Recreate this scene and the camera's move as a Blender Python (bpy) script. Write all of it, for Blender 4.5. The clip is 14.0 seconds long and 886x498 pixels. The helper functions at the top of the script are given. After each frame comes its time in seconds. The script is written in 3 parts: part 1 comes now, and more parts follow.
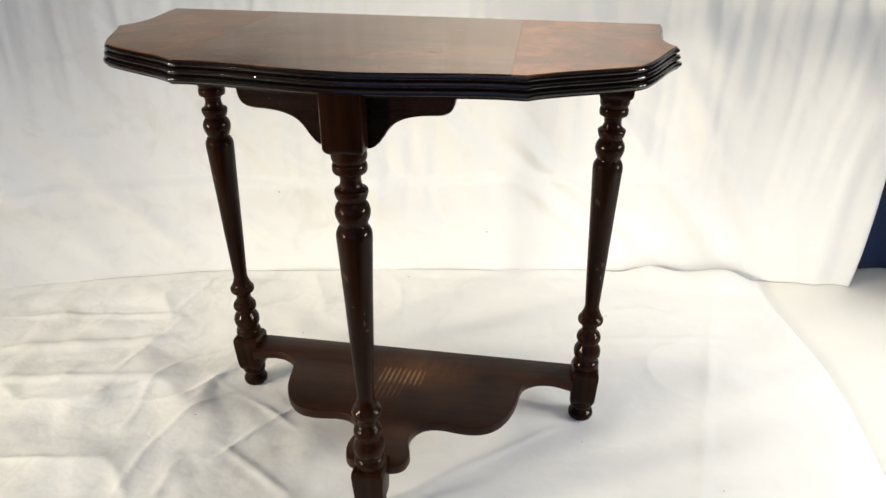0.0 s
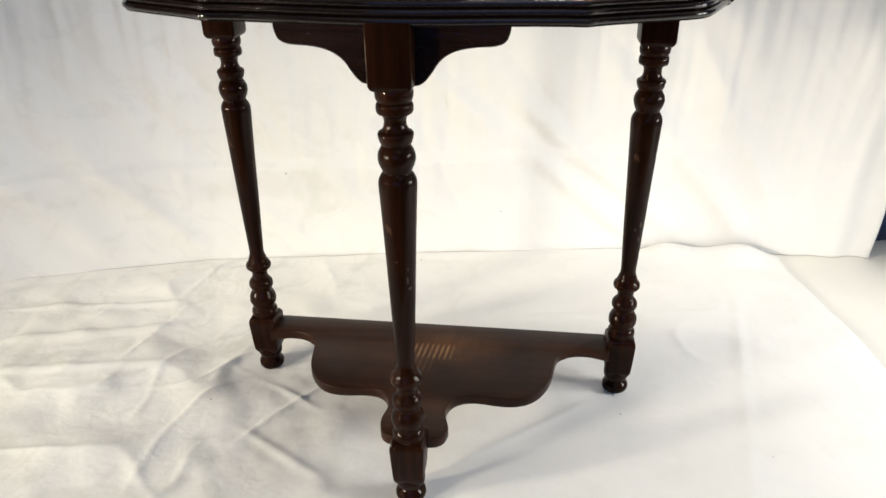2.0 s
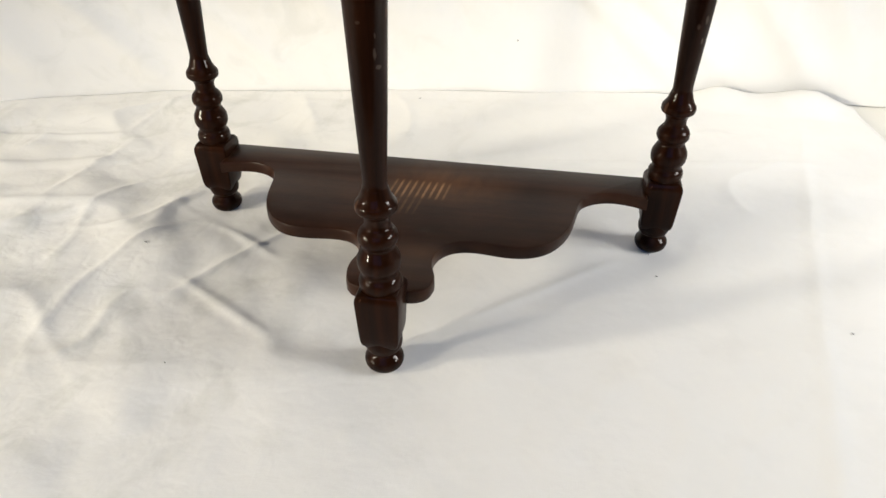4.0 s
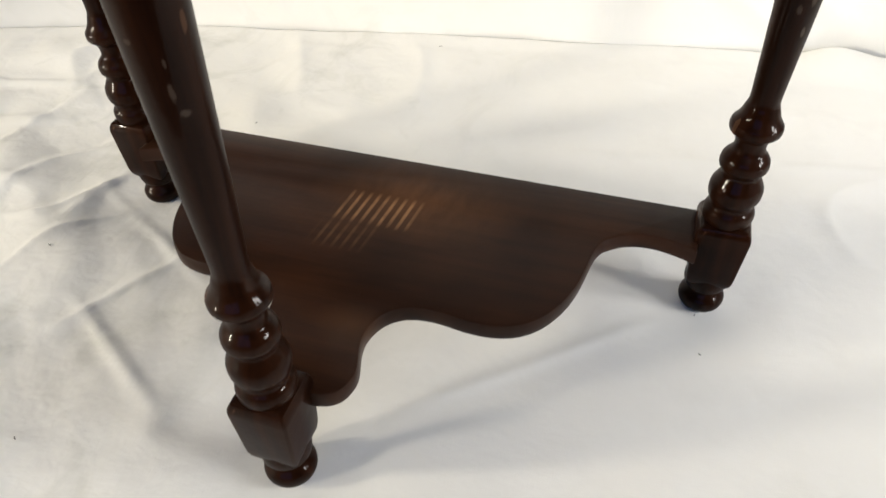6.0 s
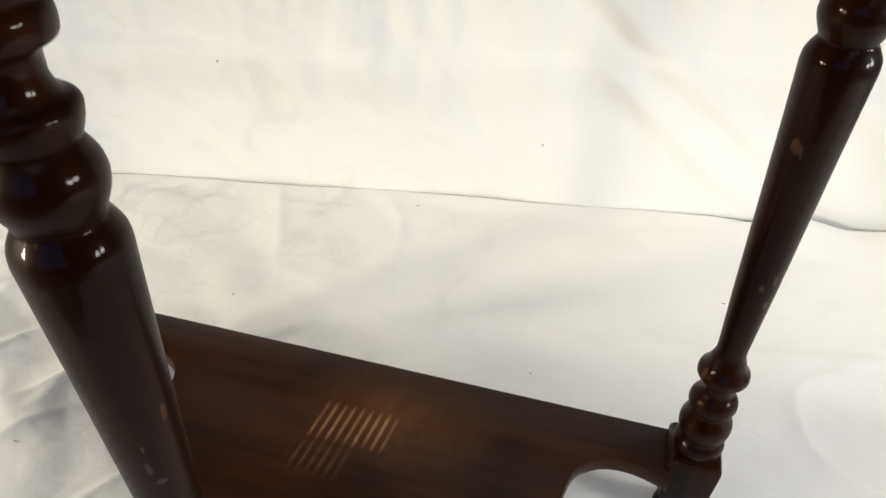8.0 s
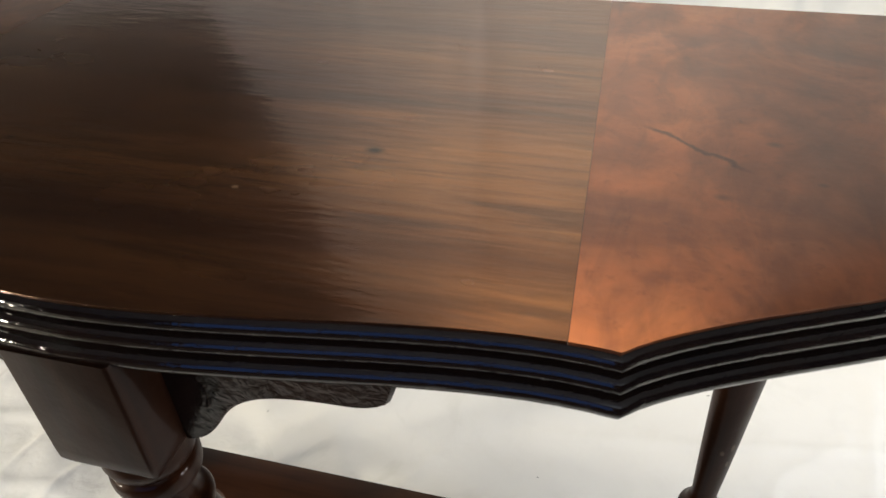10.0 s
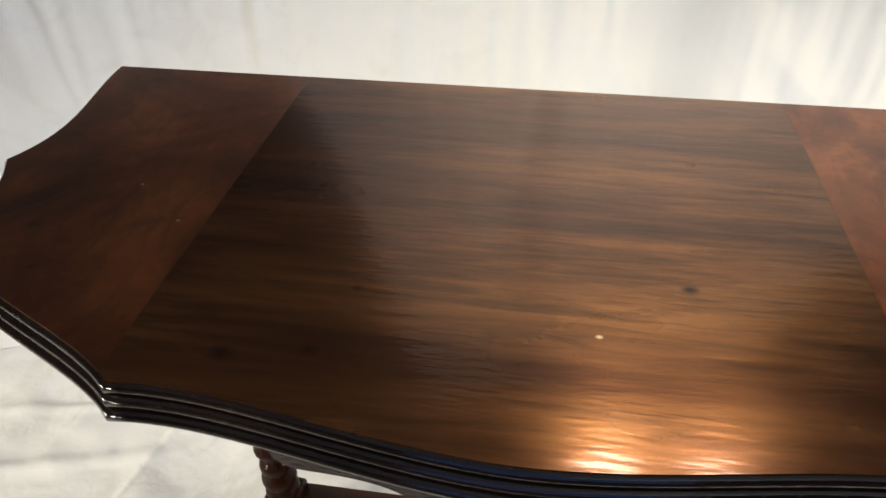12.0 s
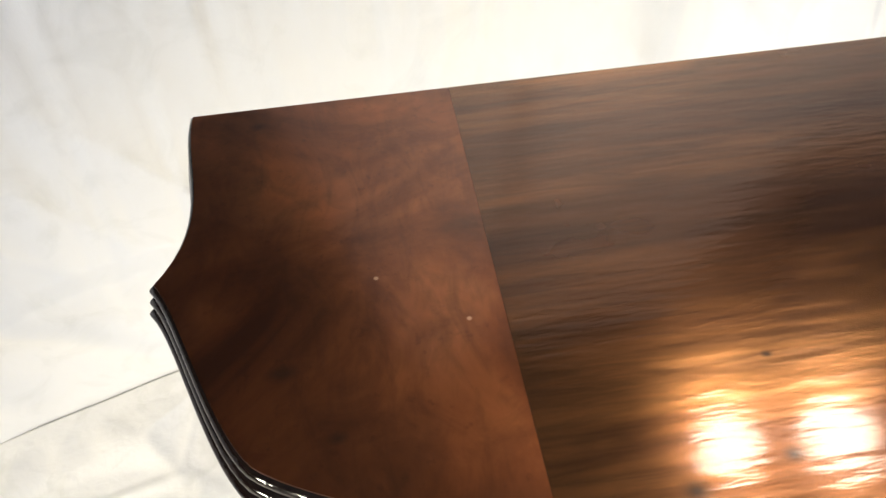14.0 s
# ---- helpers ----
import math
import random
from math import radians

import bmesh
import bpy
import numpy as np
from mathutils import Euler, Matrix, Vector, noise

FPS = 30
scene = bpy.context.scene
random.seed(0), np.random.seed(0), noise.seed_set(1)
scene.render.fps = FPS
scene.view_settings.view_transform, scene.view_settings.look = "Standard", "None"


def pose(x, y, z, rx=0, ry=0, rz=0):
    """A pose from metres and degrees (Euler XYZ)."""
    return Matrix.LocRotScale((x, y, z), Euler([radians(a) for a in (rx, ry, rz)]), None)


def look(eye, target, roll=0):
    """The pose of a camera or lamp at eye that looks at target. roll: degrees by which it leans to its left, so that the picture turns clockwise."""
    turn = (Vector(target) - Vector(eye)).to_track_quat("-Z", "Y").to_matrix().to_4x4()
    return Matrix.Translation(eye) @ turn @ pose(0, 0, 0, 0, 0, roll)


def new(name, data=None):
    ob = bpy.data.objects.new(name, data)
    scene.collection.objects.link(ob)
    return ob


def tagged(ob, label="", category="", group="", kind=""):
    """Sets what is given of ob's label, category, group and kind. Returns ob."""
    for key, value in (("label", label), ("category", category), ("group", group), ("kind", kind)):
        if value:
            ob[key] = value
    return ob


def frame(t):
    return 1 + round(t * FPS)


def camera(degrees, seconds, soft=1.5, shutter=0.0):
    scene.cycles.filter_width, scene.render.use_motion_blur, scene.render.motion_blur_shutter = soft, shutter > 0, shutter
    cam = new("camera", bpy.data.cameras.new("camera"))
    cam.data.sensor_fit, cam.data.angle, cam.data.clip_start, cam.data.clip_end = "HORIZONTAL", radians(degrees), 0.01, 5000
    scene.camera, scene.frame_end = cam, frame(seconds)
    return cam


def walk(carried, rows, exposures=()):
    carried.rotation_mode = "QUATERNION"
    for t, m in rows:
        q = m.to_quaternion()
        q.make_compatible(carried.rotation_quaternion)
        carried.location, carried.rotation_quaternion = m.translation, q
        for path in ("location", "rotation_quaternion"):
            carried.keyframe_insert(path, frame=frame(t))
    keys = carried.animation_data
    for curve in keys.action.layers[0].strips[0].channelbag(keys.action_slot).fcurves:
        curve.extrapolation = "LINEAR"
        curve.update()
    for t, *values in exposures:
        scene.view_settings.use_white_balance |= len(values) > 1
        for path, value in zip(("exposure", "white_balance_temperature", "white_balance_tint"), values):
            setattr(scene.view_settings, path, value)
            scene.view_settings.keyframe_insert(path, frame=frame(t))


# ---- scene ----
cam = camera(63.5, 14.0, shutter=0.25)
PATH = [
    (0, (0.245, -1.056, 0.889), (-0.058, 0.691, -0.036), -0.3),
    (0.5, (0.243, -1.055, 0.885), (-0.074, 0.695, -0.031), -0.5),
    (1, (0.241, -1.045, 0.875), (-0.064, 0.695, -0.062), -0.4),
    (1.5, (0.217, -1.047, 0.851), (-0.095, 0.702, -0.066), -0.5),
    (2, (0.158, -1.057, 0.797), (-0.086, 0.716, -0.096), -0.8),
    (2.5, (0.093, -1.102, 0.734), (-0.044, 0.688, -0.147), -0.3),
    (3, (0.086, -1.098, 0.679), (-0.024, 0.67, -0.25), -0.2),
    (3.5, (0.119, -0.988, 0.607), (-0.033, 0.705, -0.448), 1.0),
    (3.7, (0.138, -0.936, 0.595), (-0.055, 0.723, -0.505), 0.9),
    (5.8, (0.221, -0.577, 0.54), (-0.248, 0.831, -0.799), -1.0),
    (6, (0.226, -0.549, 0.547), (-0.236, 0.838, -0.817), -1.6),
    (6.5, (0.227, -0.514, 0.575), (-0.234, 0.929, -0.731), -0.7),
    (7, (0.219, -0.487, 0.578), (-0.228, 0.95, -0.739), -0.3),
    (7.5, (0.212, -0.475, 0.611), (-0.234, 1.009, -0.653), 0.4),
    (8, (0.2, -0.461, 0.667), (-0.229, 1.056, -0.564), 0.7),
    (8.5, (0.192, -0.461, 0.716), (-0.226, 1.06, -0.513), 0.5),
    (9, (0.195, -0.459, 0.766), (-0.233, 1.067, -0.455), -0.5),
    (9.2, (0.197, -0.453, 0.791), (-0.235, 1.077, -0.422), -1.3),
    (11.3, (0.169, -0.466, 0.964), (-0.268, 1.038, -0.281), -3.6),
    (11.5, (0.125, -0.481, 0.978), (-0.27, 1.027, -0.274), -3.1),
    (12, (0.001, -0.486, 0.974), (-0.272, 1.029, -0.303), -1.9),
    (12.5, (-0.09, -0.474, 0.986), (-0.296, 1.02, -0.328), -2.5),
    (13, (-0.158, -0.465, 1.002), (-0.289, 1.007, -0.345), -2.5),
    (13.5, (-0.223, -0.42, 0.995), (-0.201, 1.037, -0.375), -2.8),
    (14, (-0.268, -0.375, 0.97), (-0.088, 1.034, -0.438), -3.0),
]
walk(cam, [(t, look(eye, target, roll)) for t, eye, target, roll in PATH], [(0.0, 0.12), (3.5, 0.14), (6.0, 0.13), (7.5, 0.05), (9.0, -0.03), (11.5, 0.28), (12.0, 0.18), (12.5, 0.35), (14.0, 0.41)])

# ---- light ----
world = bpy.data.worlds.new("room_air")
scene.world = world
world.use_nodes = True
world.node_tree.nodes["Background"].inputs[0].default_value = (0.9, 0.95, 1.0, 1)
world.node_tree.nodes["Background"].inputs[1].default_value = 0.02


def bulb(name, place, watts, radius, colour):
    data = bpy.data.lights.new(name, "POINT")
    data.energy, data.shadow_soft_size, data.color = watts, radius, colour
    ob = new(name, data)
    ob.location = place
    return ob


def shaded_lamp(name, place, target, watts, radius, colour, cone, blend):
    """A lamp in a reflector that throws its light in a soft cone."""
    data = bpy.data.lights.new(name, "SPOT")
    data.energy, data.shadow_soft_size, data.color = watts, radius, colour
    data.spot_size, data.spot_blend = radians(cone), blend
    ob = new(name, data)
    ob.matrix_world = look(place, target)
    return ob


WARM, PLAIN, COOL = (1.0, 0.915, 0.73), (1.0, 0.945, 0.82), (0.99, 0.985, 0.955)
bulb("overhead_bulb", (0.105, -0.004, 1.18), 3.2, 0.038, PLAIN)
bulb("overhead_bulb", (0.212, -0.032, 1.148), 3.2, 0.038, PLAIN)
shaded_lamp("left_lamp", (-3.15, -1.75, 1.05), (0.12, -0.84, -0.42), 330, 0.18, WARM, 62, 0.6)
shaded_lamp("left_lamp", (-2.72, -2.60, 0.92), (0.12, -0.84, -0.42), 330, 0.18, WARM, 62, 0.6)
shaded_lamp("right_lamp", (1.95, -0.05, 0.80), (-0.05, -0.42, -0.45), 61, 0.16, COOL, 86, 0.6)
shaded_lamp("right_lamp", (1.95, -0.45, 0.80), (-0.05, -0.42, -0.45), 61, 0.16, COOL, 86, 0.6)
# added spot at the bulbs' place, brightens the backdrop that the top mirrors
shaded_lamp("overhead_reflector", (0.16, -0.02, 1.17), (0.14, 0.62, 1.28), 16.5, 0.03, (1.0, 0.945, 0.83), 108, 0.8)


def panel_lamp(name, place, target, watts, width, height, colour):
    data = bpy.data.lights.new(name, "AREA")
    data.shape, data.size, data.size_y = "RECTANGLE", width, height
    data.energy, data.color = watts, colour
    ob = new(name, data)
    ob.matrix_world = look(place, target)
    return ob


# blue evening light through the window behind the camera: it glints on beads and mouldings
panel_lamp("window_light", (0.20, -2.985, 1.45), (0.20, 0.0, 1.45), 11.5, 2.30, 1.60, (0.11, 0.34, 1.0))
# added unseen fill, thrown upwards so that the pale ceiling spreads it
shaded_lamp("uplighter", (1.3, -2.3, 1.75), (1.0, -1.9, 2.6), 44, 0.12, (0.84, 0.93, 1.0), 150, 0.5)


# ---- materials ----
class Nodes:
    """A short way to write node materials."""

    def __init__(self, name):
        self.material = bpy.data.materials.new(name)
        self.material.use_nodes = True
        self.tree = self.material.node_tree
        self.shader = self.tree.nodes["Principled BSDF"]
        self.place = self.add("ShaderNodeTexCoord").outputs["Object"]

    def add(self, kind, **inputs):
        node = self.tree.nodes.new(kind)
        for key, value in inputs.items():
            self.put(node.inputs[key.replace("_", " ")], value)
        return node

    def put(self, socket, value):
        if isinstance(value, bpy.types.NodeSocket):
            self.tree.links.new(value, socket)
        else:
            socket.default_value = value

    def scaled(self, x, y, z, shift=(0, 0, 0)):
        node = self.add("ShaderNodeMapping", Vector=self.place, Location=shift)
        node.inputs["Scale"].default_value = (x, y, z)
        return node.outputs["Vector"]

    def noise(self, vector, scale, detail=4.0, rough=0.55, warp=0.0):
        node = self.add("ShaderNodeTexNoise", Vector=vector, Scale=scale, Detail=detail, Roughness=rough, Distortion=warp)
        return node.outputs["Fac"]

    def ramp(self, fac, *stops):
        node = self.add("ShaderNodeValToRGB", Fac=fac)
        band = node.color_ramp
        while len(band.elements) < len(stops):
            band.elements.new(0.5)
        for element, (where, colour) in zip(band.elements, stops):
            element.position = where
            element.color = (*colour, 1) if len(colour) == 3 else colour
        return node.outputs["Color"]

    def level(self, fac, low, high, a=0.0, b=1.0):
        node = self.add("ShaderNodeMapRange", Value=fac)
        for key, value in (("From Min", low), ("From Max", high), ("To Min", a), ("To Max", b)):
            node.inputs[key].default_value = value
        return node.outputs["Result"]

    def maths(self, operation, a, b=0.0):
        node = self.tree.nodes.new("ShaderNodeMath")
        node.operation = operation
        self.put(node.inputs[0], a)
        self.put(node.inputs[1], b)
        return node.outputs[0]

    def mix(self, fac, a, b, how="MIX"):
        node = self.tree.nodes.new("ShaderNodeMix")
        node.data_type, node.blend_type = "RGBA", how
        self.put(node.inputs[0], fac)
        self.put(node.inputs[6], a if isinstance(a, bpy.types.NodeSocket) else (*a, 1))
        self.put(node.inputs[7], b if isinstance(b, bpy.types.NodeSocket) else (*b, 1))
        return node.outputs[2]

    def bump(self, height, strength, distance):
        node = self.add("ShaderNodeBump", Height=height, Strength=strength, Distance=distance)
        self.put(self.shader.inputs["Normal"], node.outputs["Normal"])
        self.put(self.shader.inputs["Coat Normal"], node.outputs["Normal"])

    def done(self, **inputs):
        for key, value in inputs.items():
            self.put(self.shader.inputs[key.replace("_", " ")], value)
        return self.material

    def axis(self, which):
        node = self.add("ShaderNodeSeparateXYZ", Vector=self.place)
        return node.outputs[which]


def varnished(name, dark, light, along, rough=0.2, relief=0.12, worn=0.5, gloss=0.22, chips=(), sheen=0.0, crazed=False, nicked=False):
    """Stained mahogany under old varnish; along: the axis of the grain (0, 1 or 2)."""
    n = Nodes(name)
    stretch = [38.0, 38.0, 38.0]
    stretch[along] = 2.2
    grain = n.noise(n.scaled(*stretch), 1.6, 6, 0.62, 0.35)
    pores = n.noise(n.scaled(*[s * 6 for s in stretch]), 1.5, 3, 0.6)
    cloud = n.noise(n.scaled(7, 7, 7), 1.0, 3, 0.5)
    colour = n.ramp(grain, (0.28, dark), (0.72, light))
    colour = n.mix(n.level(cloud, 0.35, 0.75, 0.0, 0.5), colour, tuple(c * 0.6 for c in dark))
    peel = n.noise(n.scaled(160, 160, 160), 1.0, 2, 0.5)
    height = n.maths("ADD", n.maths("MULTIPLY", pores, 0.35), peel)
    if crazed:
        # thick varnish that has wrinkled as it dried
        height = n.maths("ADD", peel, n.maths("MULTIPLY", n.noise(n.scaled(130, 130, 130, (2, 6, 4)), 1.0, 3, 0.5, 0.8), 3.6))
    if nicked:
        # short slanting nicks and rubbed threads along the reeds
        nick = n.level(n.noise(n.scaled(230, 230, 800, (1, 8, 3)), 1.0, 2, 0.5, 0.6), 0.62, 0.72)
        height = n.maths("ADD", height, n.maths("MULTIPLY", nick, 1.1))
    n.bump(height, relief, 0.0012)
    smear = n.noise(n.scaled(18, 18, 18), 1.0, 4, 0.6)
    scuff = n.level(n.noise(n.scaled(90, 90, 26, (3, 1, 7)), 1.0, 2, 0.4), 0.735, 0.76)
    colour = n.mix(n.maths("MULTIPLY", scuff, worn), colour, (0.16, 0.08, 0.045))
    ragged = n.noise(n.scaled(420, 420, 260, (5, 2, 1)), 1.0, 3, 0.65)
    for cx, cy, cz, wide, high, pale in chips:
        near = [n.maths("POWER", n.maths("DIVIDE", n.maths("SUBTRACT", n.axis(k), c), w), 2.0) for k, (c, w) in enumerate(((cx, wide), (cy, 0.012), (cz, high)))]
        away = n.maths("ADD", n.maths("ADD", near[0], near[1]), n.maths("ADD", near[2], ragged))
        colour = n.mix(n.maths("MULTIPLY", n.level(away, 1.25, 0.70), pale), colour, (0.115, 0.086, 0.064))
    if sheen:
        # a clear glossy coat over wood whose fibres shimmer in its own colour
        shimmer = n.mix(1.0, colour, (sheen, sheen, sheen), "MULTIPLY")
        return n.done(Base_Color=colour, Roughness=n.level(smear, 0.3, 0.75, 0.38, 0.50), Specular_IOR_Level=0.08, IOR=1.5, Specular_Tint=shimmer,
                      Coat_Weight=gloss, Coat_IOR=1.5, Coat_Roughness=n.level(smear, 0.3, 0.75, rough * 0.7, rough * 1.5))
    return n.done(Base_Color=colour, Roughness=n.level(smear, 0.3, 0.75, rough * 0.7, rough * 1.5),
                  Specular_IOR_Level=gloss, IOR=1.45)


LEG_TONES = (0.0036, 0.0014, 0.0008), (0.0225, 0.0070, 0.0026)
LEG_WOOD = varnished("varnished_leg_wood", *LEG_TONES, 2, 0.07, 0.10, 0.25, 0.15, sheen=18.5)
# the front leg's upper block carries a pale line down one edge
BLOCK_WOOD = varnished("pale_edged_block_wood", *LEG_TONES, 2, 0.07, 0.10, 0.25, 0.15, sheen=18.5, chips=((-0.0245, -0.0242, 0.646, 0.0016, 0.0300, 0.75), (-0.0245, -0.0242, 0.618, 0.0012, 0.0100, 0.45)))
# chips in the finish, in each leg's own place: x, y, height, half width, half height, strength
FRONT_LEG_WOOD = varnished("chipped_front_leg_wood", *LEG_TONES, 2, 0.07, 0.10, 0.25, 0.15, sheen=18.5, chips=(
    (0.010, -0.015, 0.371, 0.0017, 0.0070, 0.32), (0.0125, -0.015, 0.359, 0.0028, 0.0032, 0.32), (0.011, -0.015, 0.387, 0.0009, 0.0035, 0.3), (-0.002, -0.016, 0.398, 0.0030, 0.0022, 0.2)))
RIGHT_LEG_WOOD = varnished("chipped_right_leg_wood", *LEG_TONES, 2, 0.07, 0.10, 0.25, 0.15, sheen=18.5, chips=(
    (0.0085, -0.0125, 0.329, 0.0022, 0.0075, 0.32), (0.0080, -0.0125, 0.304, 0.0018, 0.0055, 0.38), (0.0005, -0.0145, 0.321, 0.0028, 0.0050, 0.3)))
APRON_WOOD = varnished("varnished_apron_wood", (0.0075, 0.0035, 0.0024), (0.020, 0.0085, 0.005), 0, 0.20, 0.18, 0.0, 0.28, crazed=True)
EDGE_WOOD = varnished("varnished_edge_wood", (0.0045, 0.0032, 0.003), (0.012, 0.0068, 0.005), 0, 0.07, 0.16, 0.0, 0.50, nicked=True)


def shelf_wood():
    """Dull stained shelf with a pale, ribbed patch in its colour."""
    n = Nodes("ribbed_shelf_wood")
    grain = n.noise(n.scaled(3, 46, 46), 1.6, 6, 0.62, 0.3)
    colour = n.ramp(grain, (0.25, (0.0180, 0.0062, 0.0027)), (0.75, (0.0450, 0.0160, 0.0064)))
    cloud = n.noise(n.scaled(6, 8, 8), 1.0, 3, 0.5)
    colour = n.mix(n.level(cloud, 0.38, 0.66, 0, 0.75), colour, (0.0075, 0.0030, 0.0016))
    x, y = n.axis(0), n.axis(1)
    fray = n.noise(n.scaled(60, 25, 1), 1.0, 3, 0.6)
    # a paler cloud with a ragged outline
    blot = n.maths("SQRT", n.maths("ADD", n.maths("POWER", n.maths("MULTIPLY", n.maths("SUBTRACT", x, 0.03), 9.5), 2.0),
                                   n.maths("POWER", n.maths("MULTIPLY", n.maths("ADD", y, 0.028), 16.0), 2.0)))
    pale_cloud = n.maths("MULTIPLY", n.level(n.maths("ADD", blot, n.maths("MULTIPLY", cloud, 0.7)), 1.45, 0.45), n.level(fray, 0.2, 0.7, 0.35, 1.0))
    colour = n.mix(n.maths("MULTIPLY", pale_cloud, 0.95), colour, (0.090, 0.037, 0.0145))

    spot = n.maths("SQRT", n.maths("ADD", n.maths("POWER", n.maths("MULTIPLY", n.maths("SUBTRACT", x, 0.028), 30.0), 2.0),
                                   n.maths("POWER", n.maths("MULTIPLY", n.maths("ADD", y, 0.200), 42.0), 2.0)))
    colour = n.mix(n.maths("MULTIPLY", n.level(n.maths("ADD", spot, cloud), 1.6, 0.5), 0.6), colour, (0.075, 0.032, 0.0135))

    def band(value, low, high, soft):
        return n.maths("MULTIPLY", n.level(value, low - soft, low + soft), n.level(value, high + soft, high - soft))

    slant = n.maths("ADD", x, n.maths("MULTIPLY", y, -0.10))
    stripe = n.maths("SINE", n.maths("MULTIPLY", slant, 2 * math.pi / 0.0092))
    lines = n.level(stripe, 0.05, 0.75)
    first = n.maths("MULTIPLY", band(slant, -0.037, 0.039, 0.006), band(y, -0.074, -0.036, 0.006))
    second = n.maths("MULTIPLY", band(slant, -0.038, 0.012, 0.008), band(y, -0.112, -0.081, 0.008))
    marks = n.maths("MULTIPLY", lines, n.maths("ADD", first, n.maths("MULTIPLY", second, 0.28)))
    marks = n.maths("MULTIPLY", marks, n.level(fray, 0.30, 0.60, 0.35, 1.0))
    colour = n.mix(n.maths("MULTIPLY", marks, 0.85), colour, (0.30, 0.155, 0.068))
    peel = n.noise(n.scaled(120, 120, 120), 1.0, 2, 0.5)
    n.bump(n.maths("ADD", peel, n.maths("MULTIPLY", grain, 0.5)), 0.12, 0.001)
    return n.done(Base_Color=colour, Roughness=n.level(cloud, 0.3, 0.7, 0.32, 0.42), Specular_IOR_Level=0.18, IOR=1.45)


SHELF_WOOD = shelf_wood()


# the golden shimmer of wood fibres under the varnish
SHINE = (26.0, 26.5, 24.5)
# the fine amber haze of aged polish
HAZE = (0.95, 0.66, 0.38, 1)


def centre_veneer():
    """Straight-grained walnut veneer, the grain along the table."""
    n = Nodes("straight_walnut_veneer")
    broad = n.noise(n.scaled(1.6, 17, 1), 1.0, 5, 0.55, 0.25)
    fine = n.noise(n.scaled(11, 120, 1), 1.0, 4, 0.65, 0.5)
    pores = n.noise(n.scaled(22, 520, 1, (4, 2, 0)), 1.0, 2, 0.6)
    colour = n.ramp(broad, (0.30, (0.0046, 0.0014, 0.0006)), (0.43, (0.0142, 0.0048, 0.0016)), (0.55, (0.0270, 0.0102, 0.0032)), (0.70, (0.0420, 0.0172, 0.0054)))
    colour = n.mix(n.level(fine, 0.42, 0.64, 0.0, 0.64), colour, (0.0060, 0.0021, 0.0008))
    colour = n.mix(n.level(pores, 0.58, 0.74, 0.0, 0.35), colour, (0.0048, 0.0019, 0.0009))
    patch = n.noise(n.scaled(5, 6, 1, (2, 5, 0)), 1.0, 3, 0.5)
    colour = n.mix(n.level(patch, 0.45, 0.72, 0.0, 0.45), colour, (0.0132, 0.0045, 0.0019))
    x, y = n.axis(0), n.axis(1)
    for px, py, size, pale in ((0.086, -0.178, 0.0055, 0), (-0.098, -0.202, 0.0038, 0), (-0.156, -0.259, 0.0080, 0), (-0.111, -0.251, 0.0055, 0), (0.036, -0.221, 0.0022, 1)):
        away = n.maths("SQRT", n.maths("ADD", n.maths("POWER", n.maths("SUBTRACT", x, px), 2.0),
                                       n.maths("POWER", n.maths("MULTIPLY", n.maths("SUBTRACT", y, py), 1.4), 2.0)))
        near = n.level(n.maths("ADD", away, n.maths("MULTIPLY", fine, size)), size * 1.6, size * 0.7)
        colour = n.mix(n.maths("MULTIPLY", near, 1.0), colour, (0.13, 0.09, 0.06) if pale else (0.0030, 0.0014, 0.0008))
    smear = n.noise(n.scaled(9, 14, 1), 1.0, 4, 0.6)
    ripple = n.noise(n.scaled(42, 240, 1), 1.0, 2, 0.5)
    swell = n.noise(n.scaled(14, 50, 1), 1.0, 2, 0.5)
    n.bump(n.maths("ADD", n.maths("MULTIPLY", ripple, 0.6), n.maths("MULTIPLY", swell, 0.8)), 0.23, 0.0010)
    shine = n.mix(1.0, colour, SHINE, "MULTIPLY")
    return n.done(Base_Color=colour, Roughness=n.level(smear, 0.3, 0.7, 0.22, 0.28), Specular_IOR_Level=1.0, IOR=1.8, Specular_Tint=shine, Anisotropic=0.4,
                  Tangent=n.add("ShaderNodeCombineXYZ", Y=1.0).outputs[0], Sheen_Weight=0.16, Sheen_Roughness=0.26, Sheen_Tint=HAZE, Coat_Weight=0.34, Coat_IOR=1.5, Coat_Roughness=n.level(smear, 0.3, 0.7, 0.07, 0.13))


